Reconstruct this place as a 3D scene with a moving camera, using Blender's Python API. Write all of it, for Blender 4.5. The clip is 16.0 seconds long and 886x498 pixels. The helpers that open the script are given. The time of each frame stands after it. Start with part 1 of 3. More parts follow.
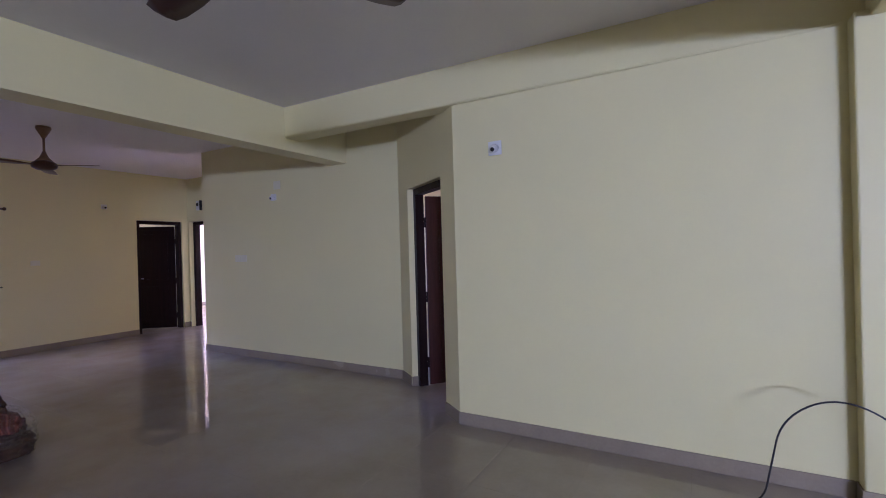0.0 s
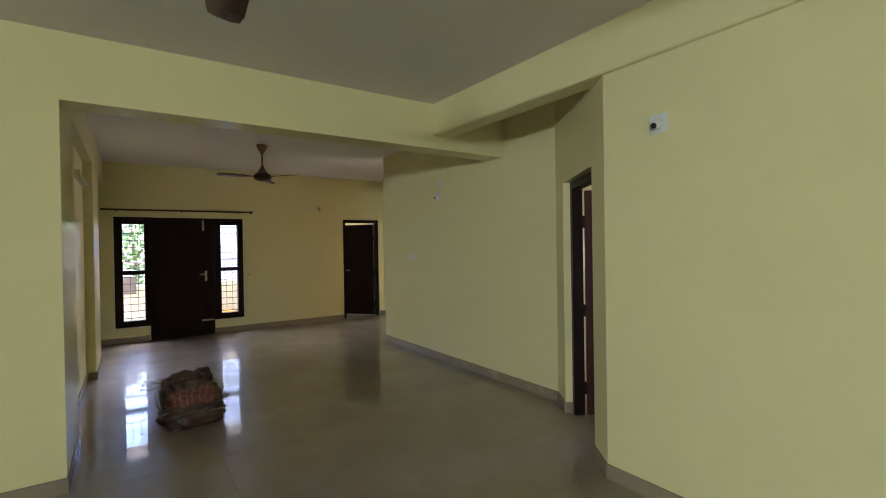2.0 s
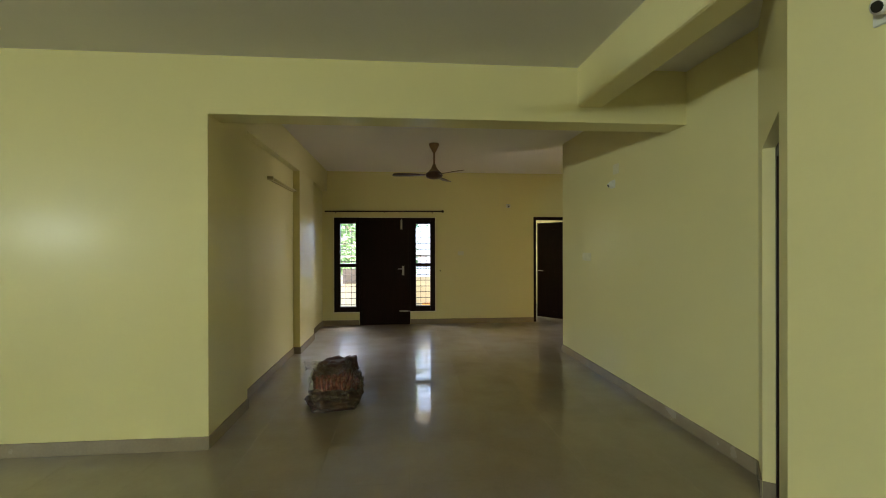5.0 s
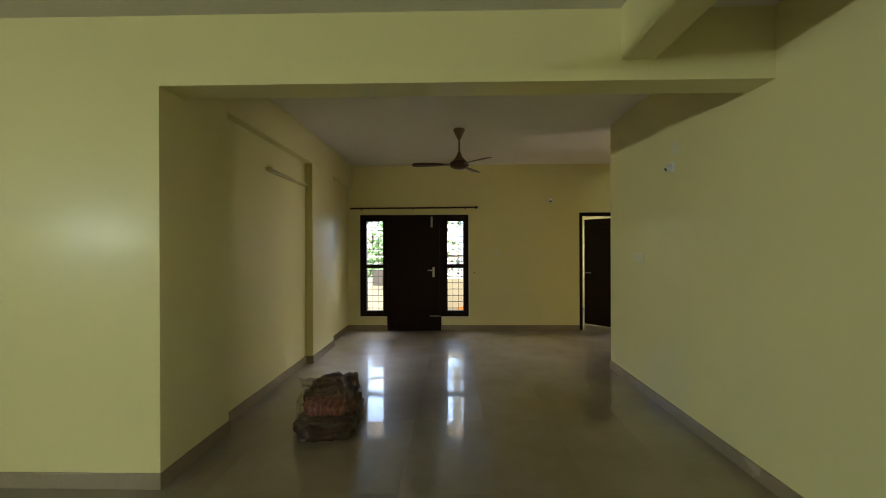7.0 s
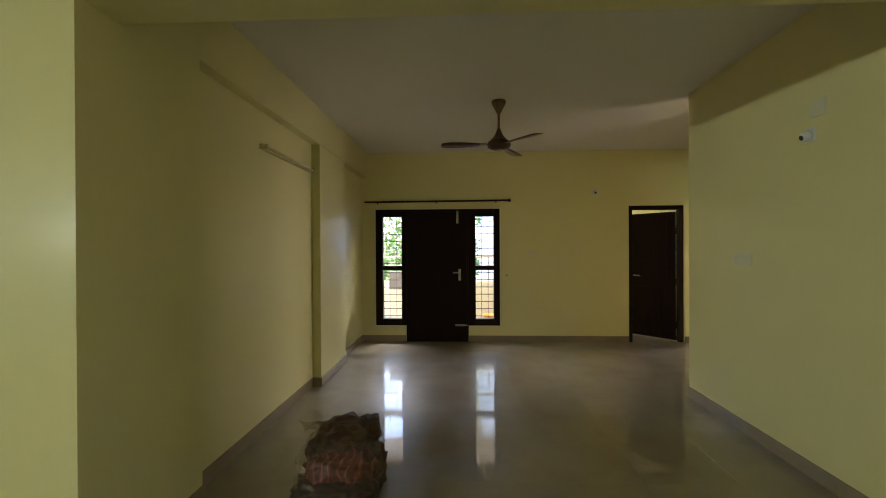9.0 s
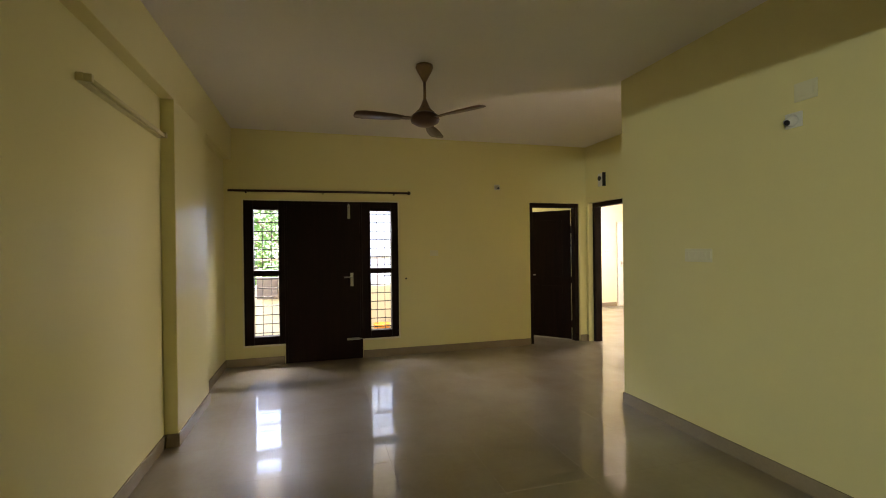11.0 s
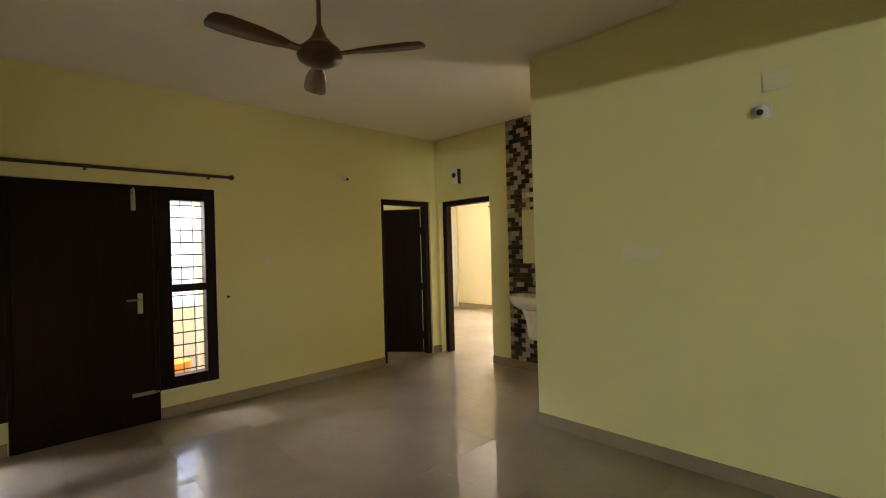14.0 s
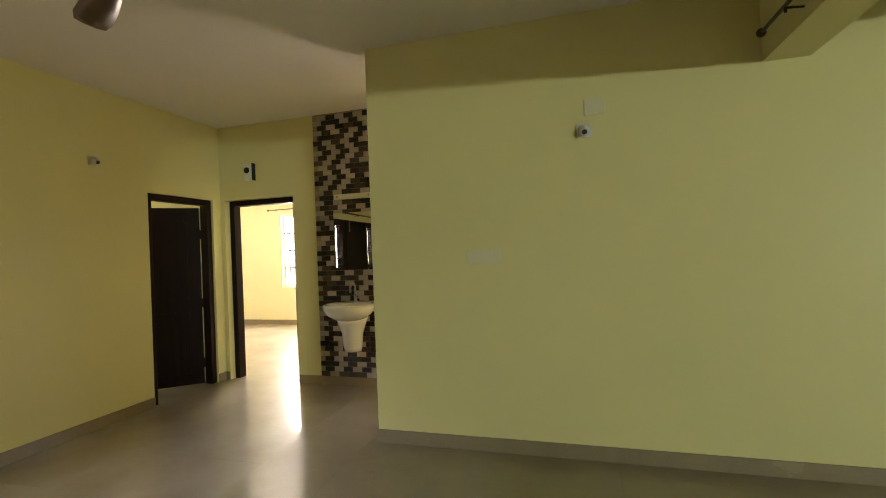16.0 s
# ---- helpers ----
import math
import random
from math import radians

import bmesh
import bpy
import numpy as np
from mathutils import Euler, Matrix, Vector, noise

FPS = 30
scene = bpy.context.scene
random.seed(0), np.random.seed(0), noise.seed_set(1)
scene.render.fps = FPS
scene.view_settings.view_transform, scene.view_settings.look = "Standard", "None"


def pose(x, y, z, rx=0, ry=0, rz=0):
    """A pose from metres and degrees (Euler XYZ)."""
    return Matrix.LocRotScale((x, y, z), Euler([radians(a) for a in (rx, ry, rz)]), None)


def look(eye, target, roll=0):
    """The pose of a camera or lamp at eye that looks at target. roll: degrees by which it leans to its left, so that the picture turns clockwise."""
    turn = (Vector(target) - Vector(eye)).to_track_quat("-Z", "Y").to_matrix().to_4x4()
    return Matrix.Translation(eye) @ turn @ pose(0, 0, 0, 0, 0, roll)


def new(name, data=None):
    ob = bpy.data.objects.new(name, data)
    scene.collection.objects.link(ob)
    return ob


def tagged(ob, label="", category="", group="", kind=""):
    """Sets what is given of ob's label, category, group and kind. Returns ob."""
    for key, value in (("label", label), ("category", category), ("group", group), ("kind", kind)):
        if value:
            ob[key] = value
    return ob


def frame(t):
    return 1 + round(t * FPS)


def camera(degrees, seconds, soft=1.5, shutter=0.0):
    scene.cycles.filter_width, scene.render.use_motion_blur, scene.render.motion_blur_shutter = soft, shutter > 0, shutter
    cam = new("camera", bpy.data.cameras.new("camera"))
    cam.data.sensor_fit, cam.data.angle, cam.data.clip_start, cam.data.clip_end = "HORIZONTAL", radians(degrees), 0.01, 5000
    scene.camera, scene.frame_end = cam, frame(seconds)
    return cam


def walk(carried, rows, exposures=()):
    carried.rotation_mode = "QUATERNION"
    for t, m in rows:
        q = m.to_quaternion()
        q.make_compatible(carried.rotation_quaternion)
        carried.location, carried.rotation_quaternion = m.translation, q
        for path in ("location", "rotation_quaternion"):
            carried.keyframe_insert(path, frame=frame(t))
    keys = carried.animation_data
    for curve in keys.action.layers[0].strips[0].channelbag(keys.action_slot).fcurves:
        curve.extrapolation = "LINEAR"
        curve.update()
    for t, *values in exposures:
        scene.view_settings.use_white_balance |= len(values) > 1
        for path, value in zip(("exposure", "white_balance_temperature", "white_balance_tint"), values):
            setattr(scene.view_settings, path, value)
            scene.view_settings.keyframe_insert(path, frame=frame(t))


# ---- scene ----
cam = camera(89.0, 16.0, soft=1.0)
PATH = [
    (0, (0.023, 0.385, 1.472), (-0.965, 2.124, 1.467), -1.6),
    (0.5, (0.04, 0.565, 1.497), (-1.145, 2.177, 1.483), -1.5),
    (1, (0.026, 0.763, 1.532), (-1.318, 2.244, 1.509), -1.5),
    (1.5, (0.042, 0.95, 1.531), (-1.45, 2.283, 1.514), -1.2),
    (2, (0.09, 1.147, 1.555), (-1.556, 2.284, 1.54), -0.9),
    (2.5, (0.119, 1.311, 1.545), (-1.641, 2.26, 1.53), -0.6),
    (3, (0.088, 1.49, 1.55), (-1.752, 2.276, 1.534), -0.6),
    (3.5, (0.065, 1.728, 1.536), (-1.835, 2.351, 1.526), -0.5),
    (4, (0.036, 1.929, 1.528), (-1.917, 2.361, 1.517), -0.3),
    (6.5, (-0.663, 2.549, 1.494), (-2.663, 2.566, 1.499), -0.2),
    (7, (-0.894, 2.627, 1.505), (-2.893, 2.579, 1.502), -0.2),
    (7.5, (-1.16, 2.672, 1.519), (-3.156, 2.541, 1.515), -0.1),
    (8, (-1.421, 2.594, 1.503), (-3.413, 2.42, 1.498), -0.2),
    (8.2, (-1.531, 2.542, 1.509), (-3.523, 2.363, 1.503), -0.3),
    (10.3, (-2.603, 2.014, 1.493), (-4.583, 2.298, 1.484), -0.6),
    (10.5, (-2.714, 1.956, 1.501), (-4.682, 2.313, 1.491), -0.7),
    (11, (-2.936, 1.8, 1.476), (-4.861, 2.34, 1.473), -0.7),
    (11.5, (-3.135, 1.665, 1.484), (-4.989, 2.414, 1.482), -1.0),
    (12, (-3.37, 1.548, 1.467), (-5.147, 2.465, 1.469), -1.1),
    (12.5, (-3.624, 1.502, 1.472), (-5.334, 2.539, 1.475), -1.1),
    (13, (-3.87, 1.403, 1.482), (-5.498, 2.564, 1.482), -1.4),
    (13.5, (-4.134, 1.399, 1.465), (-5.678, 2.67, 1.464), -1.4),
    (14, (-4.395, 1.433, 1.474), (-5.837, 2.819, 1.475), -1.6),
    (14.5, (-4.623, 1.396, 1.476), (-5.915, 2.923, 1.474), -1.9),
    (15, (-4.781, 1.396, 1.47), (-5.869, 3.074, 1.467), -2.0),
    (15.5, (-4.917, 1.404, 1.463), (-5.719, 3.236, 1.464), -2.3),
    (16, (-5.082, 1.391, 1.453), (-5.636, 3.312, 1.46), -2.2),
]
EXPOSURES = [(0.0, 4.22, 4900, 66), (1.0, 4.22, 5000, 56), (2.0, 4.2, 5850, 32), (3.0, 4.2, 6550, 22), (4.0, 4.27, 6600, 20), (8.0, 3.95, 6600, 17), (11.0, 4.25, 7000, 25), (14.0, 4.3, 6850, 25), (16.0, 4.5, 7050, 17)]
walk(cam, [(t, look(eye, target, roll)) for t, eye, target, roll in PATH], EXPOSURES)


# ---- daylight ----
world = bpy.data.worlds.new("sky")
scene.world = world
world.use_nodes = True
_n = world.node_tree.nodes
_sky = _n.new("ShaderNodeTexSky")
_sky.sky_type, _sky.sun_disc = "NISHITA", False
_sky.sun_elevation, _sky.sun_rotation = radians(73), radians(292)
world.node_tree.links.new(_sky.outputs[0], _n["Background"].inputs[0])
_n["Background"].inputs[1].default_value = 0.12
sun = new("sun", bpy.data.lights.new("sun", "SUN"))
sun.data.energy, sun.data.angle, sun.data.color = 2.5, radians(0.5), (1.0, 0.95, 0.86)
sun.matrix_world = look((-5, 2, 18), (0, 0, 0))


WASH = 5.88  # face of the wall with the wash basin


def window_light(name, eye, target, w, h, watts, colour):
    """An area lamp at an opening, standing in for the sky's light."""
    l = bpy.data.lights.new(name, "AREA")
    l.shape, l.size, l.size_y, l.energy, l.color = "RECTANGLE", w, h, watts, colour
    ob = new(name, l)
    ob.matrix_world = look(eye, target)
    return ob


window_light("living_window_light", (6.0, -7.13, 1.97), (6.0, 0, 1.97), 2.6, 0.29, 34, (0.80, 1.0, 0.91))
window_light("passage_door_light", (-5.775, WASH + 0.12, 1.0), (-5.775, 0, 1.0), 0.44, 1.95, 1.0, (1.0, 0.92, 0.76))
window_light("bedroom_window_light", (-10.35, 9.92, 1.58), (-10.35, 0, 1.58), 1.38, 1.4, 14, (1.0, 0.96, 0.86))
# added fill below the balcony roof's edge, strengthens the sky through the sidelights
window_light("balcony_sky_fill", (-10.7, 0.75, 2.88), (-9.2, 0.75, 1.7), 3.0, 0.24, 30, (0.86, 0.94, 1.0))
# guest and kitchen windows are unseen, assumed for the light behind those doors
window_light("guest_window_light", (-12.57, 4.75, 1.5), (0, 4.75, 1.5), 0.9, 1.1, 1.0, (0.9, 0.95, 1.0))
window_light("kitchen_window_light", (-1.2, 7.05, 1.6), (-1.2, 0, 1.6), 1.2, 1.0, 0.7, (1.0, 0.97, 0.92))


# ---- materials ----
def material(name, colour, rough=0.5, metal=0.0, vary=0.06, scale=3.0, grain=60.0, bump=0.05, stretch=(1, 1, 1), rough_vary=0.1, spec=0.5, coat=0.0, per_object=0.0, coat_rough=0.05, plain=False):
    m = bpy.data.materials.new(name)
    m.use_nodes = True
    nt = m.node_tree
    b = nt.nodes["Principled BSDF"]
    co = nt.nodes.new("ShaderNodeTexCoord")
    geo = nt.nodes.new("ShaderNodeNewGeometry")
    mp = nt.nodes.new("ShaderNodeMapping")
    mp.inputs["Scale"].default_value, mp.inputs["Location"].default_value = stretch, (0.31, 0.17, 0.437)
    nt.links.new(geo.outputs["Position"] if not per_object else co.outputs["Object"], mp.inputs[0])
    big, fine = nt.nodes.new("ShaderNodeTexNoise"), nt.nodes.new("ShaderNodeTexNoise")
    big.inputs["Scale"].default_value, fine.inputs["Scale"].default_value = scale, grain
    big.inputs["Detail"].default_value, fine.inputs["Detail"].default_value = 5, 3
    for n in (big, fine):
        nt.links.new(mp.outputs[0], n.inputs["Vector"])
    mix = nt.nodes.new("ShaderNodeMix")
    mix.data_type = "FLOAT"
    mix.inputs[0].default_value = 0.35
    nt.links.new(big.outputs[0], mix.inputs[2])
    nt.links.new(fine.outputs[0], mix.inputs[3])
    ramp = nt.nodes.new("ShaderNodeValToRGB")
    ramp.color_ramp.elements[0].position, ramp.color_ramp.elements[1].position = 0.3, 0.7
    lo, hi = 1 - vary, 1 + vary
    ramp.color_ramp.elements[0].color = (*[c * lo for c in colour], 1)
    ramp.color_ramp.elements[1].color = (*[min(c * hi, 1) for c in colour], 1)
    nt.links.new(mix.outputs[0], ramp.inputs[0])
    out = ramp.outputs[0]
    if per_object:
        info = nt.nodes.new("ShaderNodeObjectInfo")
        hsv = nt.nodes.new("ShaderNodeHueSaturation")
        mr = nt.nodes.new("ShaderNodeMapRange")
        mr.inputs[3].default_value, mr.inputs[4].default_value = 1 - per_object, 1 + per_object
        nt.links.new(info.outputs["Random"], mr.inputs[0])
        nt.links.new(mr.outputs[0], hsv.inputs["Value"])
        nt.links.new(out, hsv.inputs["Color"])
        out = hsv.outputs[0]
    nt.links.new(out, b.inputs["Base Color"])
    rr = nt.nodes.new("ShaderNodeMapRange")
    rr.inputs[1].default_value, rr.inputs[2].default_value = 0.3, 0.7
    rr.inputs[3].default_value, rr.inputs[4].default_value = max(rough * (1 - rough_vary), 0.01), min(rough * (1 + rough_vary), 1)
    nt.links.new(big.outputs[0], rr.inputs[0])
    nt.links.new(rr.outputs[0], b.inputs["Roughness"])
    b.inputs["Metallic"].default_value = metal
    b.inputs["Specular IOR Level"].default_value = spec
    b.inputs["Coat Weight"].default_value, b.inputs["Coat Roughness"].default_value = coat, coat_rough
    if bump:
        bp = nt.nodes.new("ShaderNodeBump")
        bp.inputs["Strength"].default_value, bp.inputs["Distance"].default_value = bump, 0.01
        nt.links.new((fine if plain else mix).outputs[0], bp.inputs["Height"])
        nt.links.new(bp.outputs[0], b.inputs["Normal"])
    return m


PAINT = material("yellow_wall_paint", (0.77, 0.70, 0.36), 0.37, spec=0.15, vary=0.014, scale=1.0, grain=45, bump=0.05, rough_vary=0.05, plain=True, coat=0.28, coat_rough=0.19)
PAINT.node_tree.nodes["Principled BSDF"].inputs["Coat IOR"].default_value = 1.22
CREAM = material("cream_wall_paint", (0.80, 0.75, 0.54), 0.4, spec=0.2, vary=0.02, scale=1.3, grain=35, bump=0.05, rough_vary=0.05, plain=True)
CEIL = material("ceiling_paint", (0.80, 0.765, 0.72), 0.8, vary=0.025, scale=1.0, grain=40, bump=0.06, plain=True)
TILE = material("vitrified_tile", (0.265, 0.215, 0.152), 0.36, vary=0.12, scale=1.6, grain=30, bump=0.003, rough_vary=0.35, per_object=0.015, coat=0.8, coat_rough=0.035)


def dusty(m):
    """Fine dust in smeared patches: paler and duller where it lies."""
    nt = m.node_tree
    b = nt.nodes["Principled BSDF"]
    geo = nt.nodes.new("ShaderNodeNewGeometry")
    warp = nt.nodes.new("ShaderNodeTexNoise")
    warp.inputs["Scale"].default_value, warp.inputs["Detail"].default_value = 1.3, 5
    warp.inputs["Roughness"].default_value, warp.inputs["Distortion"].default_value = 0.6, 0.0
    shifted = nt.nodes.new("ShaderNodeMapping")
    shifted.inputs["Location"].default_value = (0.2, 0.7, 0.613)
    nt.links.new(geo.outputs["Position"], shifted.inputs[0])
    nt.links.new(shifted.outputs[0], warp.inputs["Vector"])
    amount = nt.nodes.new("ShaderNodeMapRange")
    amount.inputs[1].default_value, amount.inputs[2].default_value = 0.3, 0.75
    nt.links.new(warp.outputs[0], amount.inputs[0])
    mix = nt.nodes.new("ShaderNodeMix")
    mix.data_type = "RGBA"
    scaled = nt.nodes.new("ShaderNodeMath")
    scaled.operation = "MULTIPLY"
    scaled.inputs[1].default_value = 0.6
    nt.links.new(amount.outputs[0], scaled.inputs[0])
    nt.links.new(scaled.outputs[0], mix.inputs[0])
    nt.links.new(b.inputs["Base Color"].links[0].from_socket, mix.inputs[6])
    mix.inputs[7].default_value = (0.42, 0.37, 0.30, 1)
    nt.links.new(mix.outputs[2], b.inputs["Base Color"])
    gloss = nt.nodes.new("ShaderNodeMapRange")
    gloss.inputs[3].default_value, gloss.inputs[4].default_value = 0.85, 0.6
    nt.links.new(amount.outputs[0], gloss.inputs[0])
    nt.links.new(gloss.outputs[0], b.inputs["Coat Weight"])


dusty(TILE)
GROUT = material("grout", (0.28, 0.23, 0.165), 0.8, vary=0.15)
SKIRT = material("skirting_tile", (0.30, 0.24, 0.16), 0.25, vary=0.1, scale=5, grain=50, bump=0.02)
WOOD = material("dark_stained_wood", (0.012, 0.0038, 0.003), 0.42, spec=0.15, vary=0.35, scale=2.5, grain=18, stretch=(9, 9, 0.6), bump=0.05)
WOODLEAF = material("brown_door_leaf", (0.045, 0.012, 0.008), 0.38, spec=0.25, vary=0.3, scale=2.5, grain=18, stretch=(10, 10, 0.7), bump=0.05)
STEEL = material("brushed_steel", (0.40, 0.38, 0.35), 0.3, 1.0, vary=0.08, scale=20)
IRON = material("black_iron", (0.03, 0.03, 0.032), 0.5, 0.3, vary=0.2, scale=20)
RODM = material("dark_brown_rod", (0.05, 0.028, 0.02), 0.4, 0.3, vary=0.2, scale=20)
FANM = material("brown_fan_paint", (0.09, 0.045, 0.028), 0.35, 0.4, vary=0.12, scale=8)
FANG = material("antique_brass", (0.24, 0.16, 0.10), 0.3, 0.9, vary=0.1, scale=15)
PLASTIC = material("white_plastic", (0.74, 0.73, 0.68), 0.35, vary=0.02, scale=10, bump=0)
PALEPL = material("cream_plastic", (0.74, 0.70, 0.50), 0.35, vary=0.02, scale=10, bump=0)
BLACK = material("black_plastic", (0.015, 0.013, 0.012), 0.35, vary=0.1)
CERAMIC = material("white_ceramic", (0.78, 0.75, 0.70), 0.08, vary=0.015, bump=0, coat=0.3)
WHITEDOOR = material("white_door_paint", (0.74, 0.72, 0.68), 0.4, vary=0.02)
MOS_DARK = material("black_mosaic", (0.018, 0.013, 0.012), 0.2, vary=0.3, scale=12, per_object=0.35)
MOS_BROWN = material("brown_mosaic", (0.065, 0.045, 0.034), 0.22, vary=0.25, scale=12, per_object=0.35)
MOS_PALE = material("beige_mosaic", (0.48, 0.41, 0.36), 0.22, vary=0.12, scale=12, per_object=0.15)
PARAPET = material("cream_parapet_paint", (0.54, 0.50, 0.39), 0.7, vary=0.05)
BALTILE = material("balcony_tile", (0.2, 0.15, 0.13), 0.5, vary=0.1, per_object=0.05)
ORANGE = material("orange_plastic", (0.8, 0.28, 0.03), 0.4, vary=0.05)
GREYB = material("grey_brown_board", (0.14, 0.115, 0.11), 0.6, vary=0.1)
BARK = material("bark", (0.16, 0.11, 0.075), 0.9, vary=0.3, scale=6, bump=0.4)
LEAF = material("leaf", (0.07, 0.17, 0.025), 0.5, vary=0.35, scale=1.2, grain=9)
GROUND = material("earth", (0.22, 0.18, 0.12), 0.95, vary=0.25, scale=0.4, grain=6)
NEIGH = material("pale_blue_render", (0.68, 0.75, 0.82), 0.8, vary=0.05, scale=0.8)
NWIN = material("dark_window_glass", (0.05, 0.06, 0.07), 0.1, vary=0.1)
CABLE = material("black_cable", (0.012, 0.012, 0.012), 0.4, vary=0.1)

MIRROR = bpy.data.materials.new("mirror")
MIRROR.use_nodes = True
MIRROR.node_tree.nodes["Principled BSDF"].inputs["Metallic"].default_value = 1
MIRROR.node_tree.nodes["Principled BSDF"].inputs["Roughness"].default_value = 0.01
MIRROR.node_tree.nodes["Principled BSDF"].inputs["Base Color"].default_value = (0.85, 0.87, 0.86, 1)

FILM = bpy.data.materials.new("clear_plastic_film")
FILM.use_nodes = True
_f = FILM.node_tree
_clear, _gloss, _mix = _f.nodes.new("ShaderNodeBsdfTransparent"), _f.nodes.new("ShaderNodeBsdfGlossy"), _f.nodes.new("ShaderNodeMixShader")
_clear.inputs[0].default_value = (0.95, 0.95, 0.95, 1)
_gloss.inputs["Roughness"].default_value = 0.12
_mix.inputs[0].default_value = 0.09
_crease = _f.nodes.new("ShaderNodeTexVoronoi")
_crease.inputs["Scale"].default_value = 26
_fold = _f.nodes.new("ShaderNodeBump")
_fold.inputs["Strength"].default_value, _fold.inputs["Distance"].default_value = 0.9, 0.02
_f.links.new(_crease.outputs["Distance"], _fold.inputs["Height"])
_f.links.new(_fold.outputs[0], _gloss.inputs["Normal"])
_f.links.new(_clear.outputs[0], _mix.inputs[1])
_f.links.new(_gloss.outputs[0], _mix.inputs[2])
_f.links.new(_mix.outputs[0], _f.nodes["Material Output"].inputs["Surface"])


# ---- mesh helpers ----
def mesh_of(name, bm, mat, smooth=False):
    me = bpy.data.meshes.new(name)
    bm.to_mesh(me)
    bm.free()
    me.materials.append(mat)
    if smooth:
        for p in me.polygons:
            p.use_smooth = True
    return me


def part(name, bm, mat, parent=None, label="", smooth=False):
    ob = new(name, mesh_of(name, bm, mat, smooth))
    if parent:
        ob.parent = parent
    if label:
        tagged(ob, label)
    return ob


def empty(name, m=None, label="", category="", group="", kind=""):
    ob = new(name)
    ob.empty_display_size = 0.1
    if m is not None:
        ob.matrix_world = m
    return tagged(ob, label, category, group, kind)


def add_box(bm, x0, x1, y0, y1, z0, z1, bevel=0.0):
    m = Matrix.LocRotScale(((x0 + x1) / 2, (y0 + y1) / 2, (z0 + z1) / 2), None, (abs(x1 - x0), abs(y1 - y0), abs(z1 - z0)))
    vs = bmesh.ops.create_cube(bm, size=1, matrix=m)["verts"]
    if bevel:
        es = list({e for v in vs for e in v.link_edges})
        bmesh.ops.bevel(bm, geom=es, offset=bevel, segments=2, affect="EDGES", profile=0.5)
    return bm


def box(x0, x1, y0, y1, z0, z1, bevel=0.0):
    return add_box(bmesh.new(), x0, x1, y0, y1, z0, z1, bevel)


def add_cyl(bm, p, q, r, r2=None, seg=12):
    p, q = Vector(p), Vector(q)
    d = q - p
    m = Matrix.Translation((p + q) / 2) @ d.to_track_quat("Z", "Y").to_matrix().to_4x4()
    bmesh.ops.create_cone(bm, cap_ends=True, segments=seg, radius1=r, radius2=r if r2 is None else r2, depth=d.length, matrix=m)
    return bm


def cyl(p, q, r, r2=None, seg=12):
    return add_cyl(bmesh.new(), p, q, r, r2, seg)


def lathe(profile, seg=24, sx=1.0, sy=1.0):
    """Turn a profile of (radius, z) round the z axis."""
    bm = bmesh.new()
    rings = []
    for r, z in profile:
        rings.append([bm.verts.new((r * sx * math.cos(2 * math.pi * k / seg), r * sy * math.sin(2 * math.pi * k / seg), z)) for k in range(seg)])
    for a, b in zip(rings, rings[1:]):
        for k in range(seg):
            bm.faces.new((a[k], a[(k + 1) % seg], b[(k + 1) % seg], b[k]))
    bm.faces.new(rings[0][::-1])
    bm.faces.new(rings[-1])
    bmesh.ops.recalc_face_normals(bm, faces=bm.faces)
    return bm


def pieces_round(lo, hi, top, openings):
    """Rectangles (a0, a1, z0, z1) of a wall from lo to hi, left by its openings (a0, a1, z0, z1)."""
    out, at = [], lo
    for a0, a1, z0, z1 in sorted(openings):
        if a0 > at:
            out.append((at, a0, 0, top))
        if z0 > 0:
            out.append((a0, a1, 0, z0))
        if z1 < top:
            out.append((a0, a1, z1, top))
        at = a1
    if at < hi:
        out.append((at, hi, 0, top))
    return out


def wall_x(name, x0, x1, y0, y1, top, openings=(), mat=None, base=0.0):
    bm = bmesh.new()
    for a0, a1, z0, z1 in pieces_round(y0, y1, top, openings):
        add_box(bm, x0, x1, a0, a1, z0 + base, z1)
    return tagged(part(name, bm, mat or PAINT), kind="structure")


def wall_y(name, y0, y1, x0, x1, top, openings=(), mat=None):
    bm = bmesh.new()
    for a0, a1, z0, z1 in pieces_round(x0, x1, top, openings):
        add_box(bm, a0, a1, y0, y1, z0, z1)
    return tagged(part(name, bm, mat or PAINT), kind="structure")


# ---- the shell ----
FX, LY, RY, WY, HALL, LIV = -9.15, 0.68, 4.585, 5.88, 3.03, 2.97
wall_x("wall_west", FX - 0.2, FX, 0.48, WY, HALL + 0.1, [(0.905, 1.40, 0.26, 2.12), (1.40, 2.396, 0, 2.12), (2.396, 2.895, 0.26, 2.12), (4.91, 5.76, 0, 2.15)])
wall_y("wall_south", 0.48, LY, FX, -4.55, HALL + 0.1)
tagged(part("pillar_south", box(-7.78, -6.77, 0.5, 0.775, 0, 2.63, 0.006), PAINT), kind="structure")
tagged(part("beam_south", box(FX, -4.55, 0.5, 0.773, 2.63, HALL + 0.1, 0.006), PAINT), kind="structure")
tagged(part("pillar_corner", box(-4.55, -3.93, 0.47, 0.776, 0, HALL + 0.08, 0.004), PAINT), kind="structure")
wall_x("wall_living_west", -3.93, -3.68, -7.0, 0.78, LIV + 0.12)
tagged(part("beam_cross", box(-3.93, -3.68, 0.78, RY + 0.1, 2.53, LIV + 0.12), PAINT), kind="structure")
bm = box(-3.7, 3.2, 3.655, 3.87, 2.655, LIV + 0.1, 0.02)
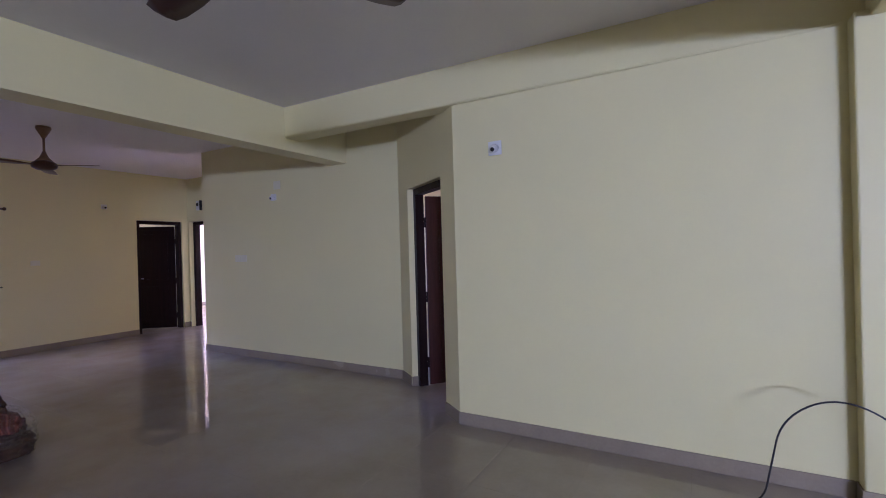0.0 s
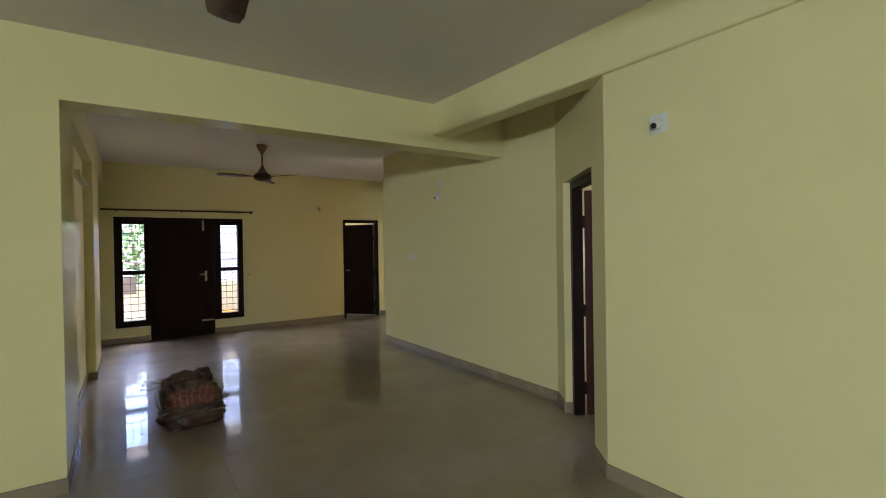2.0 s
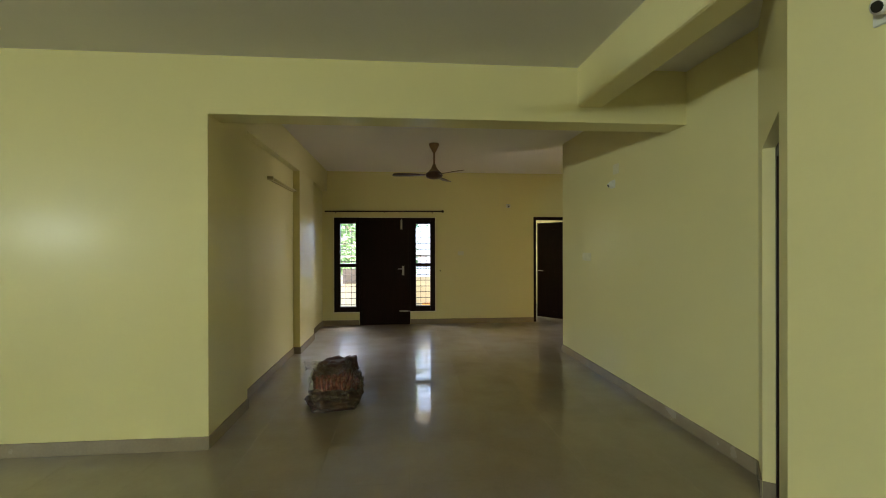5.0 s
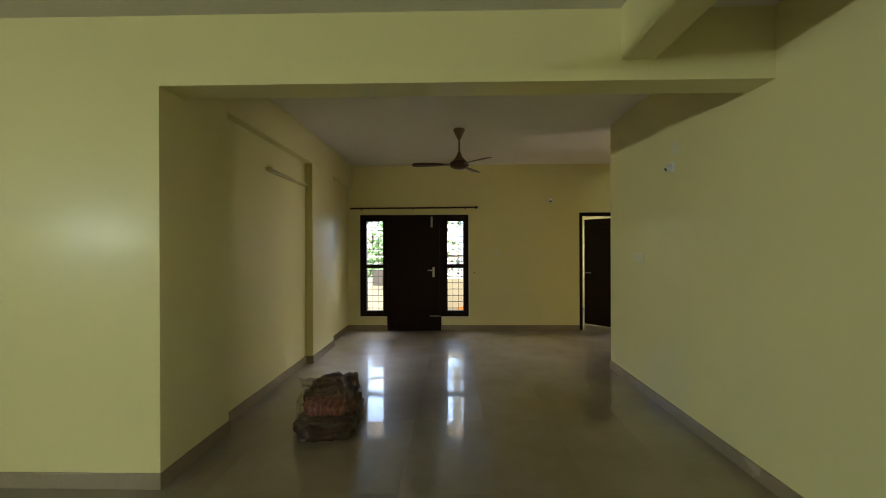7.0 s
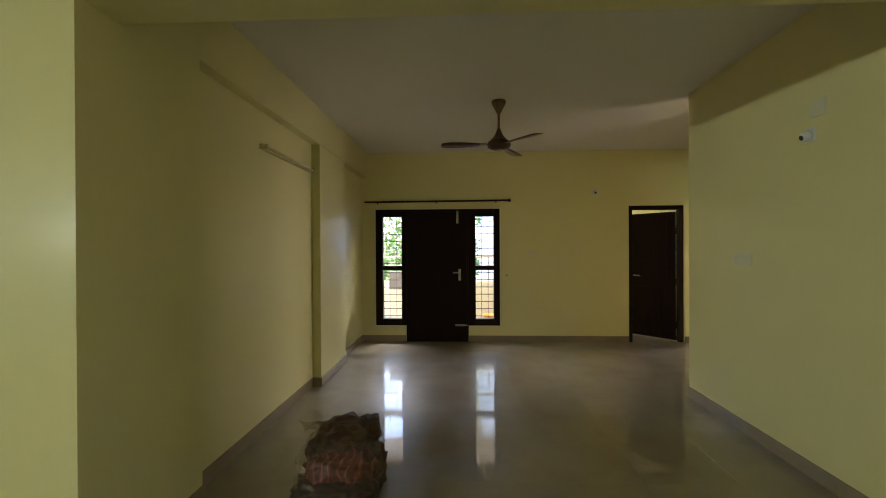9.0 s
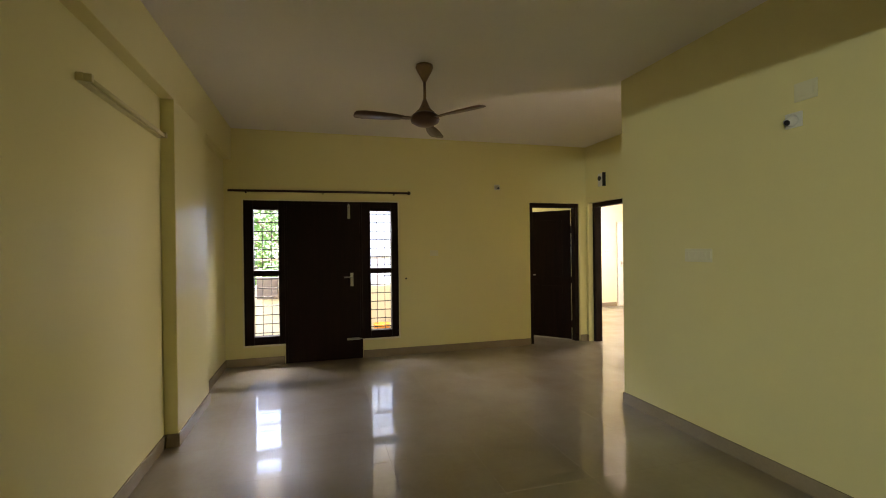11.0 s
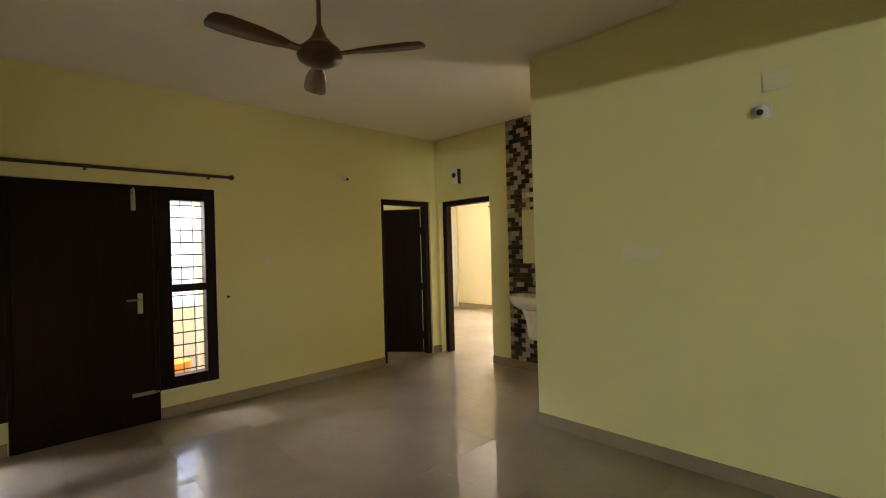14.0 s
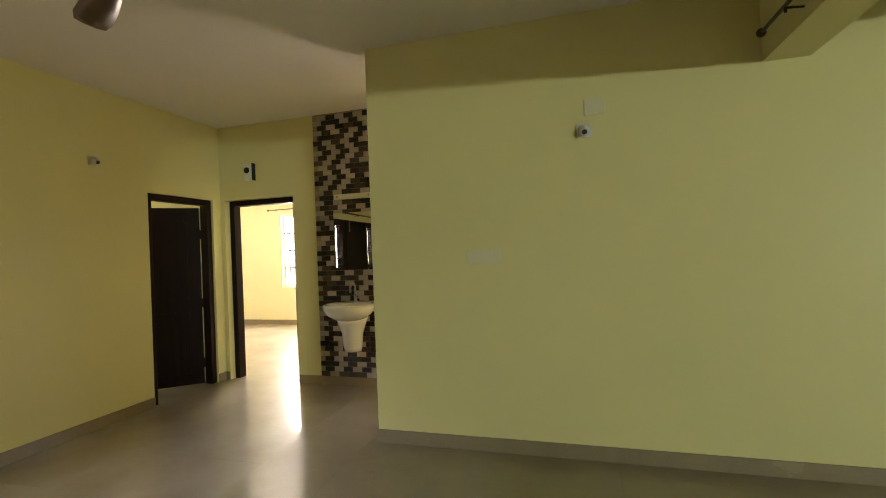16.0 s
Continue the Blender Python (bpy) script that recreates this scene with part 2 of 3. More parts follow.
for v in bm.verts:
    if v.co.y < 3.7 and v.co.x > 0:
        v.co.y += 0.075
tagged(part("beam_side", bm, PAINT), kind="structure")
tagged(part("beam_living", box(0.84, 1.1, -7.0, 3.68, 2.64, LIV + 0.09, 0.008), PAINT), kind="structure")
tagged(part("pillar_living", box(0.77, 1.12, 3.60, 3.85, 0, 2.68, 0.012), PAINT), kind="structure")
wall_y("wall_living_north", 3.71, 3.91, -1.745, 9.0, LIV + 0.12)
wall_y("wall_north", RY, RY + 0.2, -6.573, -2.924, HALL + 0.1)
wall_y("wall_wash", WY, WY + 0.2, FX - 0.2, -3.0, HALL + 0.1, [(-9.09, -8.14, 0, 2.15), (-6.0, -5.55, 0, 2.0)])
wall_x("wall_passage_end", -4.2, -4.05, RY + 0.2, WY, HALL + 0.1)
wall_y("wall_living_south", -7.2, -7.0, -3.93, 9.2, LIV + 0.12, [(4.7, 7.3, 1.825, 2.115)])
wall_x("wall_living_east", 9.0, 9.2, -7.0, 3.91, LIV + 0.12)

# the slanting wall between hall and living room, with its doorway
DA, DB = Vector((-2.924, RY)), Vector((-1.745, 3.71))
DD = (DB - DA).normalized()
DLEN = (DB - DA).length
DIAG = Matrix(((DD.x, -DD.y, 0, DA.x), (DD.y, DD.x, 0, DA.y), (0, 0, 1, 0), (0, 0, 0, 1)))
bm = bmesh.new()
for a0, a1, z0, z1 in pieces_round(0, DLEN, LIV + 0.12, [(0.30, 1.19, 0, 2.11)]):
    add_box(bm, a0, a1, 0, 0.16, z0, z1)
slant = tagged(part("wall_slanting", bm, PAINT), kind="structure")
slant.matrix_world = DIAG

# rooms behind
wall_x("wall_kitchen_west", -3.15, -3.0, RY + 0.2, 7.0, HALL + 0.1)
wall_y("wall_kitchen_north", 7.0, 7.2, -3.15, 1.7, HALL + 0.1, [(-1.8, -0.6, 1.1, 2.1)])
wall_x("wall_kitchen_east", 1.6, 1.75, 3.91, 7.0, HALL + 0.1)
wall_x("wall_bedroom_west", -12.7, -12.5, 3.95, 9.95, HALL + 0.1, [(4.3, 5.2, 0.95, 2.05)], CREAM)
wall_y("wall_bedroom_north", 9.75, 9.95, -12.5, -7.5, HALL + 0.1, [(-11.1, -9.6, 0.80, 2.36)], CREAM)
wall_x("wall_bedroom_east", -7.6, -7.45, WY + 0.2, 9.75, HALL + 0.1, (), CREAM)
wall_y("wall_bedroom_south", WY, WY + 0.2, -12.5, FX - 0.2, HALL + 0.1)
wall_y("wall_guest_south", 3.95, 4.1, -12.5, FX - 0.2, HALL + 0.1)
tagged(part("ceiling_hall", box(-12.7, -3.8, 0.3, 9.95, HALL, HALL + 0.2), CEIL), kind="structure")
tagged(part("ceiling_living", box(-3.8, 9.2, -7.2, 7.2, LIV, HALL + 0.18), CEIL), kind="structure")
floor = tagged(part("floor", box(-12.7, 9.2, -7.2, 9.95, -0.25, -0.006), GROUT), "polished beige vitrified tile floor, dusty in places", "floor", kind="structure")


# ---- skirting ----
def skirting(p, q, normal):
    """A run of skirting tiles from p to q on a wall that faces normal."""
    p, q, n = Vector(p), Vector(q), Vector(normal)
    a, b = p + n * 0.0, q + n * 0.012
    bm = box(min(a.x, b.x), max(a.x, b.x), min(a.y, b.y), max(a.y, b.y), 0, 0.1, 0.002)
    return tagged(part("baseboard", bm, SKIRT), kind="structure")


skirting((FX, 0.68), (FX, 1.39), (1, 0))
skirting((FX, 2.40), (FX, 4.91), (1, 0))
skirting((FX, 5.76), (FX, WY), (1, 0))
skirting((FX, LY), (-7.78, LY), (0, 1))
skirting((-7.79, 0.775), (-6.76, 0.775), (0, 1))
skirting((-6.77, 0.69), (-6.77, 0.775), (1, 0))
skirting((-6.76, LY), (-4.55, LY), (0, 1))
skirting((-4.56, 0.776), (-3.68, 0.776), (0, 1))
skirting((-3.68, -7.0), (-3.68, 0.788), (1, 0))
skirting((-6.585, RY), (-2.924, RY), (0, -1))
skirting((-6.573, RY), (-6.573, RY + 0.2), (-1, 0))
skirting((-1.745, 3.71), (0.758, 3.71), (0, -1))
skirting((0.758, 3.60), (1.12, 3.60), (0, -1))
skirting((0.77, 3.60), (0.77, 3.71), (-1, 0))
skirting((FX, WY), (-9.09, WY), (0, -1))
skirting((-8.14, WY), (-6.0, WY), (0, -1))
skirting((-12.5, 9.75), (-7.6, 9.75), (0, -1))
skirting((-12.5, WY + 0.2), (-12.5, 8.92), (1, 0))
for a0, a1 in ((0, 0.30), (1.19, DLEN)):
    sk = tagged(part("baseboard", box(a0, a1, -0.012, 0, 0, 0.1, 0.002), SKIRT), kind="structure")
    sk.matrix_world = DIAG
sk = tagged(part("baseboard", box(0.30, 0.312, 0.001, 0.07, 0, 0.1, 0.002), SKIRT), kind="structure")
sk.matrix_world = DIAG


# ---- main door with its sidelights ----
def sidelight(y0, y1, parent):
    """A barred window beside the door: frame and two openings with rods."""
    z0, z1, x0, x1 = 0.26, 2.12, FX - 0.11, FX + 0.012
    fr = part("window_frame", box(x0, x1, y0, y0 + 0.115, z0, z1, 0.004), WOOD, parent)
    add = box(x0, x1, y1 - 0.075 if y0 < 1.2 else y1 - 0.095, y1, z0, z1, 0.004)
    part("window_frame", add, WOOD, parent)
    a, b = y0 + 0.115, (y1 - 0.075 if y0 < 1.2 else y1 - 0.095)
    for c, d in ((z0, z0 + 0.105), (1.145, 1.215), (z1 - 0.12, z1)):
        part("window_rail", box(x0, x1 - 0.002, a, b, c, d, 0.004), WOOD, parent)
    for c, d, n in ((z0 + 0.105, 1.145, 7), (1.215, z1 - 0.12, 7)):
        for k in range(n):
            z = c + (d - c) * (k + 0.35) / (n - 0.3)
            part("bar", cyl((FX - 0.05, a, z), (FX - 0.05, b, z), 0.006, seg=8), IRON, parent)
        for k in (1, 2):
            y = a + (b - a) * (k / 3 + (0.0 if k == 1 else 0.03))
            part("bar", cyl((FX - 0.062, y, c), (FX - 0.062, y, d), 0.004, seg=6), IRON, parent)


front = empty("door_main", Matrix(), "dark-stained wooden front door between two barred sidelights, shut", "door", kind="structure")
sidelight(0.907, 1.40, front)
sidelight(2.396, 2.893, front)
part("door_frame", box(FX - 0.1, FX + 0.01, 1.40, 1.455, 0.0, 2.12, 0.004), WOOD, front)
part("door_frame", box(FX - 0.1, FX + 0.01, 2.341, 2.396, 0.0, 2.12, 0.004), WOOD, front)
part("door_frame", box(FX - 0.1, FX + 0.011, 1.40, 2.396, 2.06, 2.118, 0.004), WOOD, front)
part("threshold", box(FX - 0.1, FX + 0.005, 1.455, 2.341, 0.0005, 0.02, 0.003), WOOD, front)
leaf = part("door_leaf", box(FX - 0.035, FX + 0.02, 1.43, 2.366, 0.002, 2.08, 0.004), WOOD, front)
part("plate", box(FX + 0.02, FX + 0.026, 2.235, 2.275, 0.98, 1.16, 0.003), STEEL, leaf, "brushed steel handle plate")
part("handle", add_cyl(cyl((FX + 0.02, 2.255, 1.105), (FX + 0.07, 2.255, 1.105), 0.009), (FX + 0.065, 2.262, 1.105), (FX + 0.065, 2.15, 1.105), 0.009), STEEL, leaf, "steel lever handle")
for nm, a in (("bolt", (2.205, 2.24, 1.89, 2.075)), ("bolt", (2.18, 2.35, 0.252, 0.285))):
    part(nm, box(FX + 0.02, FX + 0.026, *a, 0.002), STEEL, leaf, "steel tower bolt")
part("bolt_rod", cyl((FX + 0.034, 2.222, 1.91), (FX + 0.034, 2.222, 2.09), 0.008), STEEL, leaf)
part("bolt_rod", cyl((FX + 0.034, 2.19, 0.268), (FX + 0.034, 2.385, 0.268), 0.008), STEEL, leaf)


def lit_edge(a0, a1, z0, z1):
    """Strip of paler paint: the highlight on the plaster lip beside the front door's frame."""
    return tagged(part("lit_edge_strip", box(FX, FX + 0.006, a0, a1, z0, z1, 0.002), CREAM), kind="structure")


lit_edge(2.896, 2.912, 0.235, 2.135)
lit_edge(0.888, 0.904, 0.235, 2.135)
lit_edge(0.905, 1.399, 0.235, 0.258)
lit_edge(2.397, 2.895, 0.235, 0.258)
lit_edge(0.905, 2.895, 2.122, 2.136)


# ---- inner doors ----
def door_frame(parent, w, h, depth=0.1, t=0.065):
    """Frame posts and head of a doorway w wide and h high, in local axes: x across, y through."""
    part("jamb", box(0, t, 0, depth, 0, h, 0.003), WOOD, parent)
    part("jamb", box(w - t, w, 0, depth, 0, h, 0.003), WOOD, parent)
    part("head", box(t, w - t, 0, depth, h - t, h, 0.003), WOOD, parent)


def hinged_leaf(parent, m, w, h, mat, hinges=(0.25, 0.95, 1.75)):
    """A leaf hung at its local x = 0, with raised panels, handles and hinges."""
    lf = part("door_leaf", box(0.007, w, -0.018, 0.018, 0.012, h, 0.003), mat, parent)
    lf.matrix_local = m
    for z0, z1 in ((0.15, 0.85), (1.0, h - 0.15)):
        for s in (-1, 1):
            part("panel", box(0.14, w - 0.12, s * 0.018, s * 0.023, z0, z1, 0.002), mat, lf)
    for s in (-1, 1):
        part("handle", add_cyl(cyl((w - 0.06, s * 0.018, 1.02), (w - 0.06, s * 0.06, 1.02), 0.008), (w - 0.06, s * 0.058, 1.02), (w - 0.17, s * 0.058, 1.02), 0.008), STEEL, lf, "steel lever handle")
    for z in hinges:
        part("hinge", cyl((0.004, 0, z - 0.055), (0.004, 0, z + 0.055), 0.014, seg=8), WOOD, lf)
    return lf


# guest room door in the west wall: hung at its north side, half open into the room
guest = empty("door_guest", pose(FX - 0.03, 4.91, 0, 0, 0, 90), "dark brown wooden inner door, half open", "door", kind="structure")
door_frame(guest, 0.85, 2.15, 0.1)
hinged_leaf(guest, pose(0.785, 0.104, 0, 0, 0, 180 - 50), 0.75, 2.06, WOOD)

# bedroom door frame, its leaf folded back inside
bed_door = empty("door_bedroom", pose(-9.09, WY + 0.08, 0), "dark brown wooden frame of a doorway, its door folded back", "door", kind="structure")
door_frame(bed_door, 0.95, 2.15, 0.11)
hinged_leaf(bed_door, pose(0.895, 0.125, 0, 0, 0, 8), 0.78, 2.06, WOODLEAF)

# kitchen door in the slanting wall, leaf swung in
kit_door = empty("door_kitchen", DIAG @ Matrix.Translation((0.30, 0.065, 0)), "reddish dark brown wooden door, wide open", "door", kind="structure")
door_frame(kit_door, 0.89, 2.11, 0.095)
hinged_leaf(kit_door, pose(0.066, 0.104, 0, 0, 0, 86), 0.78, 2.03, WOODLEAF)

# white inner door at the bedroom's far end
bath = empty("door_bathroom", pose(-12.5, 8.94, 0, 0, 0, 90), "white painted flush door, shut", "door", kind="structure")
for a0, a1, z0, z1 in ((0, 0.05, 0, 2.08), (0.69, 0.74, 0, 2.08), (0.05, 0.69, 2.03, 2.08)):
    part("frame", box(a0, a1, -0.03, -0.001, z0, z1, 0.003), WHITEDOOR, bath)
lf = part("door_leaf", box(0.052, 0.688, -0.022, -0.002, 0.01, 2.028, 0.003), WHITEDOOR, bath)
part("plate", box(0.09, 0.125, -0.028, -0.022, 0.96, 1.1, 0.002), STEEL, lf)
part("handle", add_cyl(cyl((0.107, -0.022, 1.06), (0.107, -0.07, 1.06), 0.009), (0.1, -0.068, 1.06), (0.22, -0.068, 1.06), 0.009), STEEL, lf, "steel lever handle")

# bedroom window with grille
bw = empty("window_bedroom", Matrix(), "white framed window with dark security bars", "window", kind="structure")
for a0, a1, z0, z1 in ((-11.1, -11.04, 0.80, 2.36), (-9.66, -9.60, 0.80, 2.36), (-11.04, -9.66, 0.80, 0.86), (-11.04, -9.66, 2.30, 2.36), (-10.38, -10.33, 0.86, 2.30)):
    part("window_frame", box(a0, a1, 9.80, 9.86, z0, z1, 0.004), WHITEDOOR, bw)
for k in range(1, 4):
    part("bar", cyl((-11.04, 9.785, 0.84 + 0.37 * k), (-9.66, 9.785, 0.84 + 0.37 * k), 0.015, seg=8), IRON, bw)
for k in range(6):
    part("bar", cyl((-10.93 + 0.23 * k, 9.795, 0.86), (-10.93 + 0.23 * k, 9.795, 2.30), 0.013, seg=8), IRON, bw)


# ---- curtain rods ----
def curtain_rod(p, q, away, knobs=(True, True), label="dark brown curtain rod with a ball end on wall brackets", mat=None, r=0.011):
    p, q, away = Vector(p), Vector(q), Vector(away)
    mat = mat or RODM
    ob = empty("curtain_rod", Matrix.Translation(p), label, "curtain rod")
    d = q - p
    part("rod", cyl((0, 0, 0), d, r), mat, ob, smooth=True)
    for k, at in zip(knobs, (Vector(), d)):
        if k:
            bm = bmesh.new()
            bmesh.ops.create_uvsphere(bm, u_segments=14, v_segments=8, radius=0.026, matrix=Matrix.Translation(at))
            part("finial", bm, mat, ob, smooth=True)
    for f in (0.09, 0.5, 0.91):
        a = d * f
        part("bracket", add_cyl(cyl(a + Vector((0, 0, -0.012)), a - away + Vector((0, 0, -0.02)), 0.006, seg=8), a + Vector((0, 0, 0.004)), a + Vector((0, 0, -0.035)), 0.008, seg=8), mat, ob)
    return ob


curtain_rod((FX + 0.07, 0.74, 2.235), (FX + 0.07, 3.04, 2.245), (0.07, 0, 0), (False, True), r=0.015)
curtain_rod((-4.01, 1.0, 2.62), (-4.01, 4.36, 2.62), (-0.08, 0, 0), (True, True), "dark curtain rod on the back of the ceiling beam")
curtain_rod((-11.36, 9.68, 2.46), (-9.35, 9.68, 2.46), (0, -0.07, 0), (True, True), "slim brass curtain rod over the bedroom window", FANG)


# ---- ceiling fans ----
def ceiling_fan(at, drop, turn, label):
    fan = empty("ceiling_fan", Matrix.Translation(at), label, "ceiling fan", "ceiling fans")
    part("canopy", lathe([(0.072, -0.001), (0.076, -0.022), (0.066, -0.045), (0.036, -0.1), (0.015, -0.14)]), FANG, fan, "tapered antique brass canopy", True)
    part("rod", cyl((0, 0, -0.12), (0, 0, -drop + 0.1), 0.0125), FANG, fan, smooth=True)
    part("lower_cup", lathe([(0.016, -drop + 0.17), (0.03, -drop + 0.13), (0.05, -drop + 0.09), (0.085, -drop + 0.055)]), FANG, fan, smooth=True)
    part("motor", lathe([(0.08, -drop + 0.055), (0.115, -drop + 0.03), (0.125, -drop), (0.115, -drop - 0.025), (0.07, -drop - 0.05), (0.02, -drop - 0.058)]), FANM, fan, "rounded brown motor housing", True)
    for k in range(3):
        a = radians(turn + 120 * k)
        bm = bmesh.new()
        prof = [(0.13, 0.026, -0.026), (0.19, 0.03, -0.032), (0.26, 0.05, -0.05), (0.38, 0.066, -0.066), (0.52, 0.07, -0.072), (0.585, 0.056, -0.062), (0.6, 0.02, -0.03)]
        for lo in (0, -0.005):
            rows = []
            for r, w0, w1 in prof:
                tilt = 0.16
                rows.append([bm.verts.new((r, w, -drop + 0.005 + lo + tilt * w - 0.02 * (r - 0.13))) for w in (w0, (w0 + w1) / 2, w1)])
            for p, q in zip(rows, rows[1:]):
                for j in (0, 1):
                    f = (p[j], q[j], q[j + 1], p[j + 1])
                    bm.faces.new(f if lo else f[::-1])
        bmesh.ops.bridge_loops(bm, edges=[e for e in bm.edges if e.is_boundary])
        bmesh.ops.recalc_face_normals(bm, faces=bm.faces)
        bmesh.ops.rotate(bm, verts=bm.verts, matrix=Matrix.Rotation(a, 3, "Z"))
        part("blade", bm, FANM, fan, "brown painted metal blade", True)
        br = box(0.1, 0.2, -0.022, 0.022, -drop - 0.002, -drop + 0.004, 0.002)
        bmesh.ops.rotate(br, verts=br.verts, matrix=Matrix.Rotation(a, 3, "Z"))
        part("blade_arm", br, FANG, fan)
    return fan


ceiling_fan((-6.66, 2.70, HALL), 0.46, 35, "brown three-bladed ceiling fan with brass canopy, over the hall")
ceiling_fan((-1.35, 1.45, LIV), 0.46, 178, "brown three-bladed ceiling fan, over the living room")


# ---- fittings on the walls: local x across, z up, y out of the wall ----
def on_wall(x, y, z, facing):
    return pose(x, y, z, 0, 0, facing)


def lamp_holder(m, w=0.11, h=0.10):
    ob = empty("lamp_holder", m, "white plastic batten lamp holder without a bulb", "lamp holder", "empty lamp holders")
    part("plate", box(-w / 2, w / 2, -0.012, 0, -h / 2, h / 2, 0.003), PLASTIC, ob)
    part("socket", lathe([(0.034, 0.0), (0.032, 0.02), (0.024, 0.045), (0.024, 0.05)], 20), PLASTIC, ob, "white socket", True).matrix_local = pose(0, -0.012, 0, 112, 0, 0)
    part("contact", lathe([(0.017, 0), (0.017, 0.006)], 16), BLACK, ob, "dark socket mouth").matrix_local = pose(0, -0.012, 0, 112, 0, 0) @ Matrix.Translation((0, 0, 0.047))
    return ob


lamp_holder(on_wall(-1.365, 3.71, 2.25, 0), 0.11, 0.11)
lamp_holder(on_wall(-4.98, RY, 2.222, 0), 0.10, 0.09)
lamp_holder(on_wall(FX, 4.383, 2.368, 90), 0.09, 0.08)


def switch_board(m, w, h, n, mat=None):
    ob = empty("switch_board", m, "cream plastic switch plate with rockers on the yellow wall", "switch")
    part("plate", box(-w / 2, w / 2, -0.009, 0, -h / 2, h / 2, 0.003), mat or PALEPL, ob)
    for k in range(n):
        x = -w / 2 + w * (k + 0.5) / n
        part("rocker", box(x - w / n * 0.36, x + w / n * 0.36, -0.014, -0.009, -h * 0.3, h * 0.3, 0.002), PALEPL, ob)
    return ob


switch_board(on_wall(-5.70, RY, 1.40, 0), 0.25, 0.1, 5)
switch_board(on_wall(-4.91, RY, 2.38, 0), 0.13, 0.11, 1)
switch_board(on_wall(FX, 3.41, 1.41, 90), 0.12, 0.08, 2)
switch_board(on_wall(-12.5, 8.6, 1.35, 90), 0.22, 0.09, 4, PLASTIC)
hook = tagged(part("wall_hook", lathe([(0.012, 0), (0.012, 0.012), (0.006, 0.02), (0.009, 0.035)], 12), RODM), "small brown hook screwed into the wall", "hook")
hook.matrix_world = pose(FX, 3.0, 1.06, 0, 90, 0)

bell = empty("door_chime", on_wall(-8.70, WY, 2.46, 0), "white and black door chime box over the doorway", "door chime")
part("case", box(-0.065, 0.05, -0.045, 0, -0.095, 0.095, 0.008), PLASTIC, bell)
part("side_cover", box(0.05, 0.068, -0.05, 0, -0.1, 0.1, 0.004), BLACK, bell, "black side cover")
part("dial", lathe([(0.036, 0), (0.034, 0.008), (0.02, 0.012)], 20), BLACK, bell, "black round speaker").matrix_local = pose(-0.02, -0.045, 0.02, 90, 0, 0)

# cream toned down close to the wall paint
TUBEM = material("dull_cream_batten", (0.62, 0.55, 0.29), 0.45, vary=0.03, scale=8, bump=0)
tube = empty("tube_light", Matrix.Translation((-6.08, 0.68, 2.335)), "pale cream tube light batten, unlit, on the wall", "tube light")
part("batten", box(-0.62, 0.56, 0.0, 0.035, -0.022, 0.022, 0.004), TUBEM, tube)
part("tube", cyl((-0.59, 0.052, -0.004), (0.53, 0.052, -0.004), 0.013), TUBEM, tube, "unlit tube", True)
for x in (-0.61, 0.53):
    part("tube_holder", box(x, x + 0.025, 0.03, 0.07, -0.022, 0.018, 0.003), TUBEM, tube)

# ---- wash place: basin, tap, mirror, lamp batten ----
BX = -7.36
basin = empty("wash_basin", Matrix.Translation((BX, WY, 0.025)), "white ceramic oval wash basin on a half pedestal, wall hung", "wash basin")
bowl = lathe([(0.10, 0.735), (0.17, 0.755), (0.24, 0.80), (0.275, 0.86), (0.28, 0.895), (0.268, 0.91), (0.245, 0.905), (0.21, 0.86), (0.14, 0.81), (0.03, 0.80)], 36, 1.0, 0.82)
bmesh.ops.translate(bowl, verts=bowl.verts, vec=(0, -0.23, 0))
part("bowl", bowl, CERAMIC, basin, smooth=True)
part("tap_ledge", box(-0.2, 0.2, -0.13, -0.001, 0.80, 0.908, 0.02), CERAMIC, basin)
ped = lathe([(0.075, 0.40), (0.09, 0.405), (0.10, 0.45), (0.115, 0.6), (0.15, 0.70), (0.17, 0.76)], 28, 1.0, 0.95)
bmesh.ops.translate(ped, verts=ped.verts, vec=(0, -0.165, 0))
part("half_pedestal", ped, CERAMIC, basin, smooth=True)
tap = empty("tap", Matrix.Translation((BX, WY - 0.075, 0.932)), "chrome swan-neck pillar tap on the basin", "tap")
part("body", lathe([(0.026, 0), (0.024, 0.012), (0.016, 0.02), (0.016, 0.09)], 18), STEEL, tap, smooth=True)
spout = bmesh.new()
pts = [Vector((0, -0.055 + 0.055 * math.cos(a), 0.15 + 0.06 * math.sin(a))) for a in [math.pi * k / 8 for k in range(9)]]
pts = [Vector((0, 0, 0.08))] + pts + [Vector((0, -0.11, 0.11))]
for p, q in zip(pts, pts[1:]):
    add_cyl(spout, p, q, 0.011, seg=10)
part("spout", spout, STEEL, tap, smooth=True)
part("lever", add_cyl(cyl((0.016, 0, 0.05), (0.05, 0, 0.055), 0.008, seg=8), (0.045, 0, 0.04), (0.045, 0, 0.085), 0.009, seg=8), STEEL, tap)
mirror = empty("mirror", pose(BX, WY - 0.022, 1.595, 0, 0, 1.3), "frameless rectangular mirror on the mosaic, over the basin", "mirror")
part("glass", box(-0.255, 0.255, -0.006, -0.001, -0.315, 0.315, 0.001), MIRROR, mirror)
part("backing", box(-0.25, 0.25, -0.001, 0.002, -0.31, 0.31), BLACK, mirror)
strip = empty("mirror_light", Matrix.Translation((BX, WY - 0.011, 2.085)), "cream lamp batten over the mirror, unlit", "wall light")
part("batten", box(-0.235, 0.235, -0.04, 0, -0.028, 0.028, 0.005), PALEPL, strip)
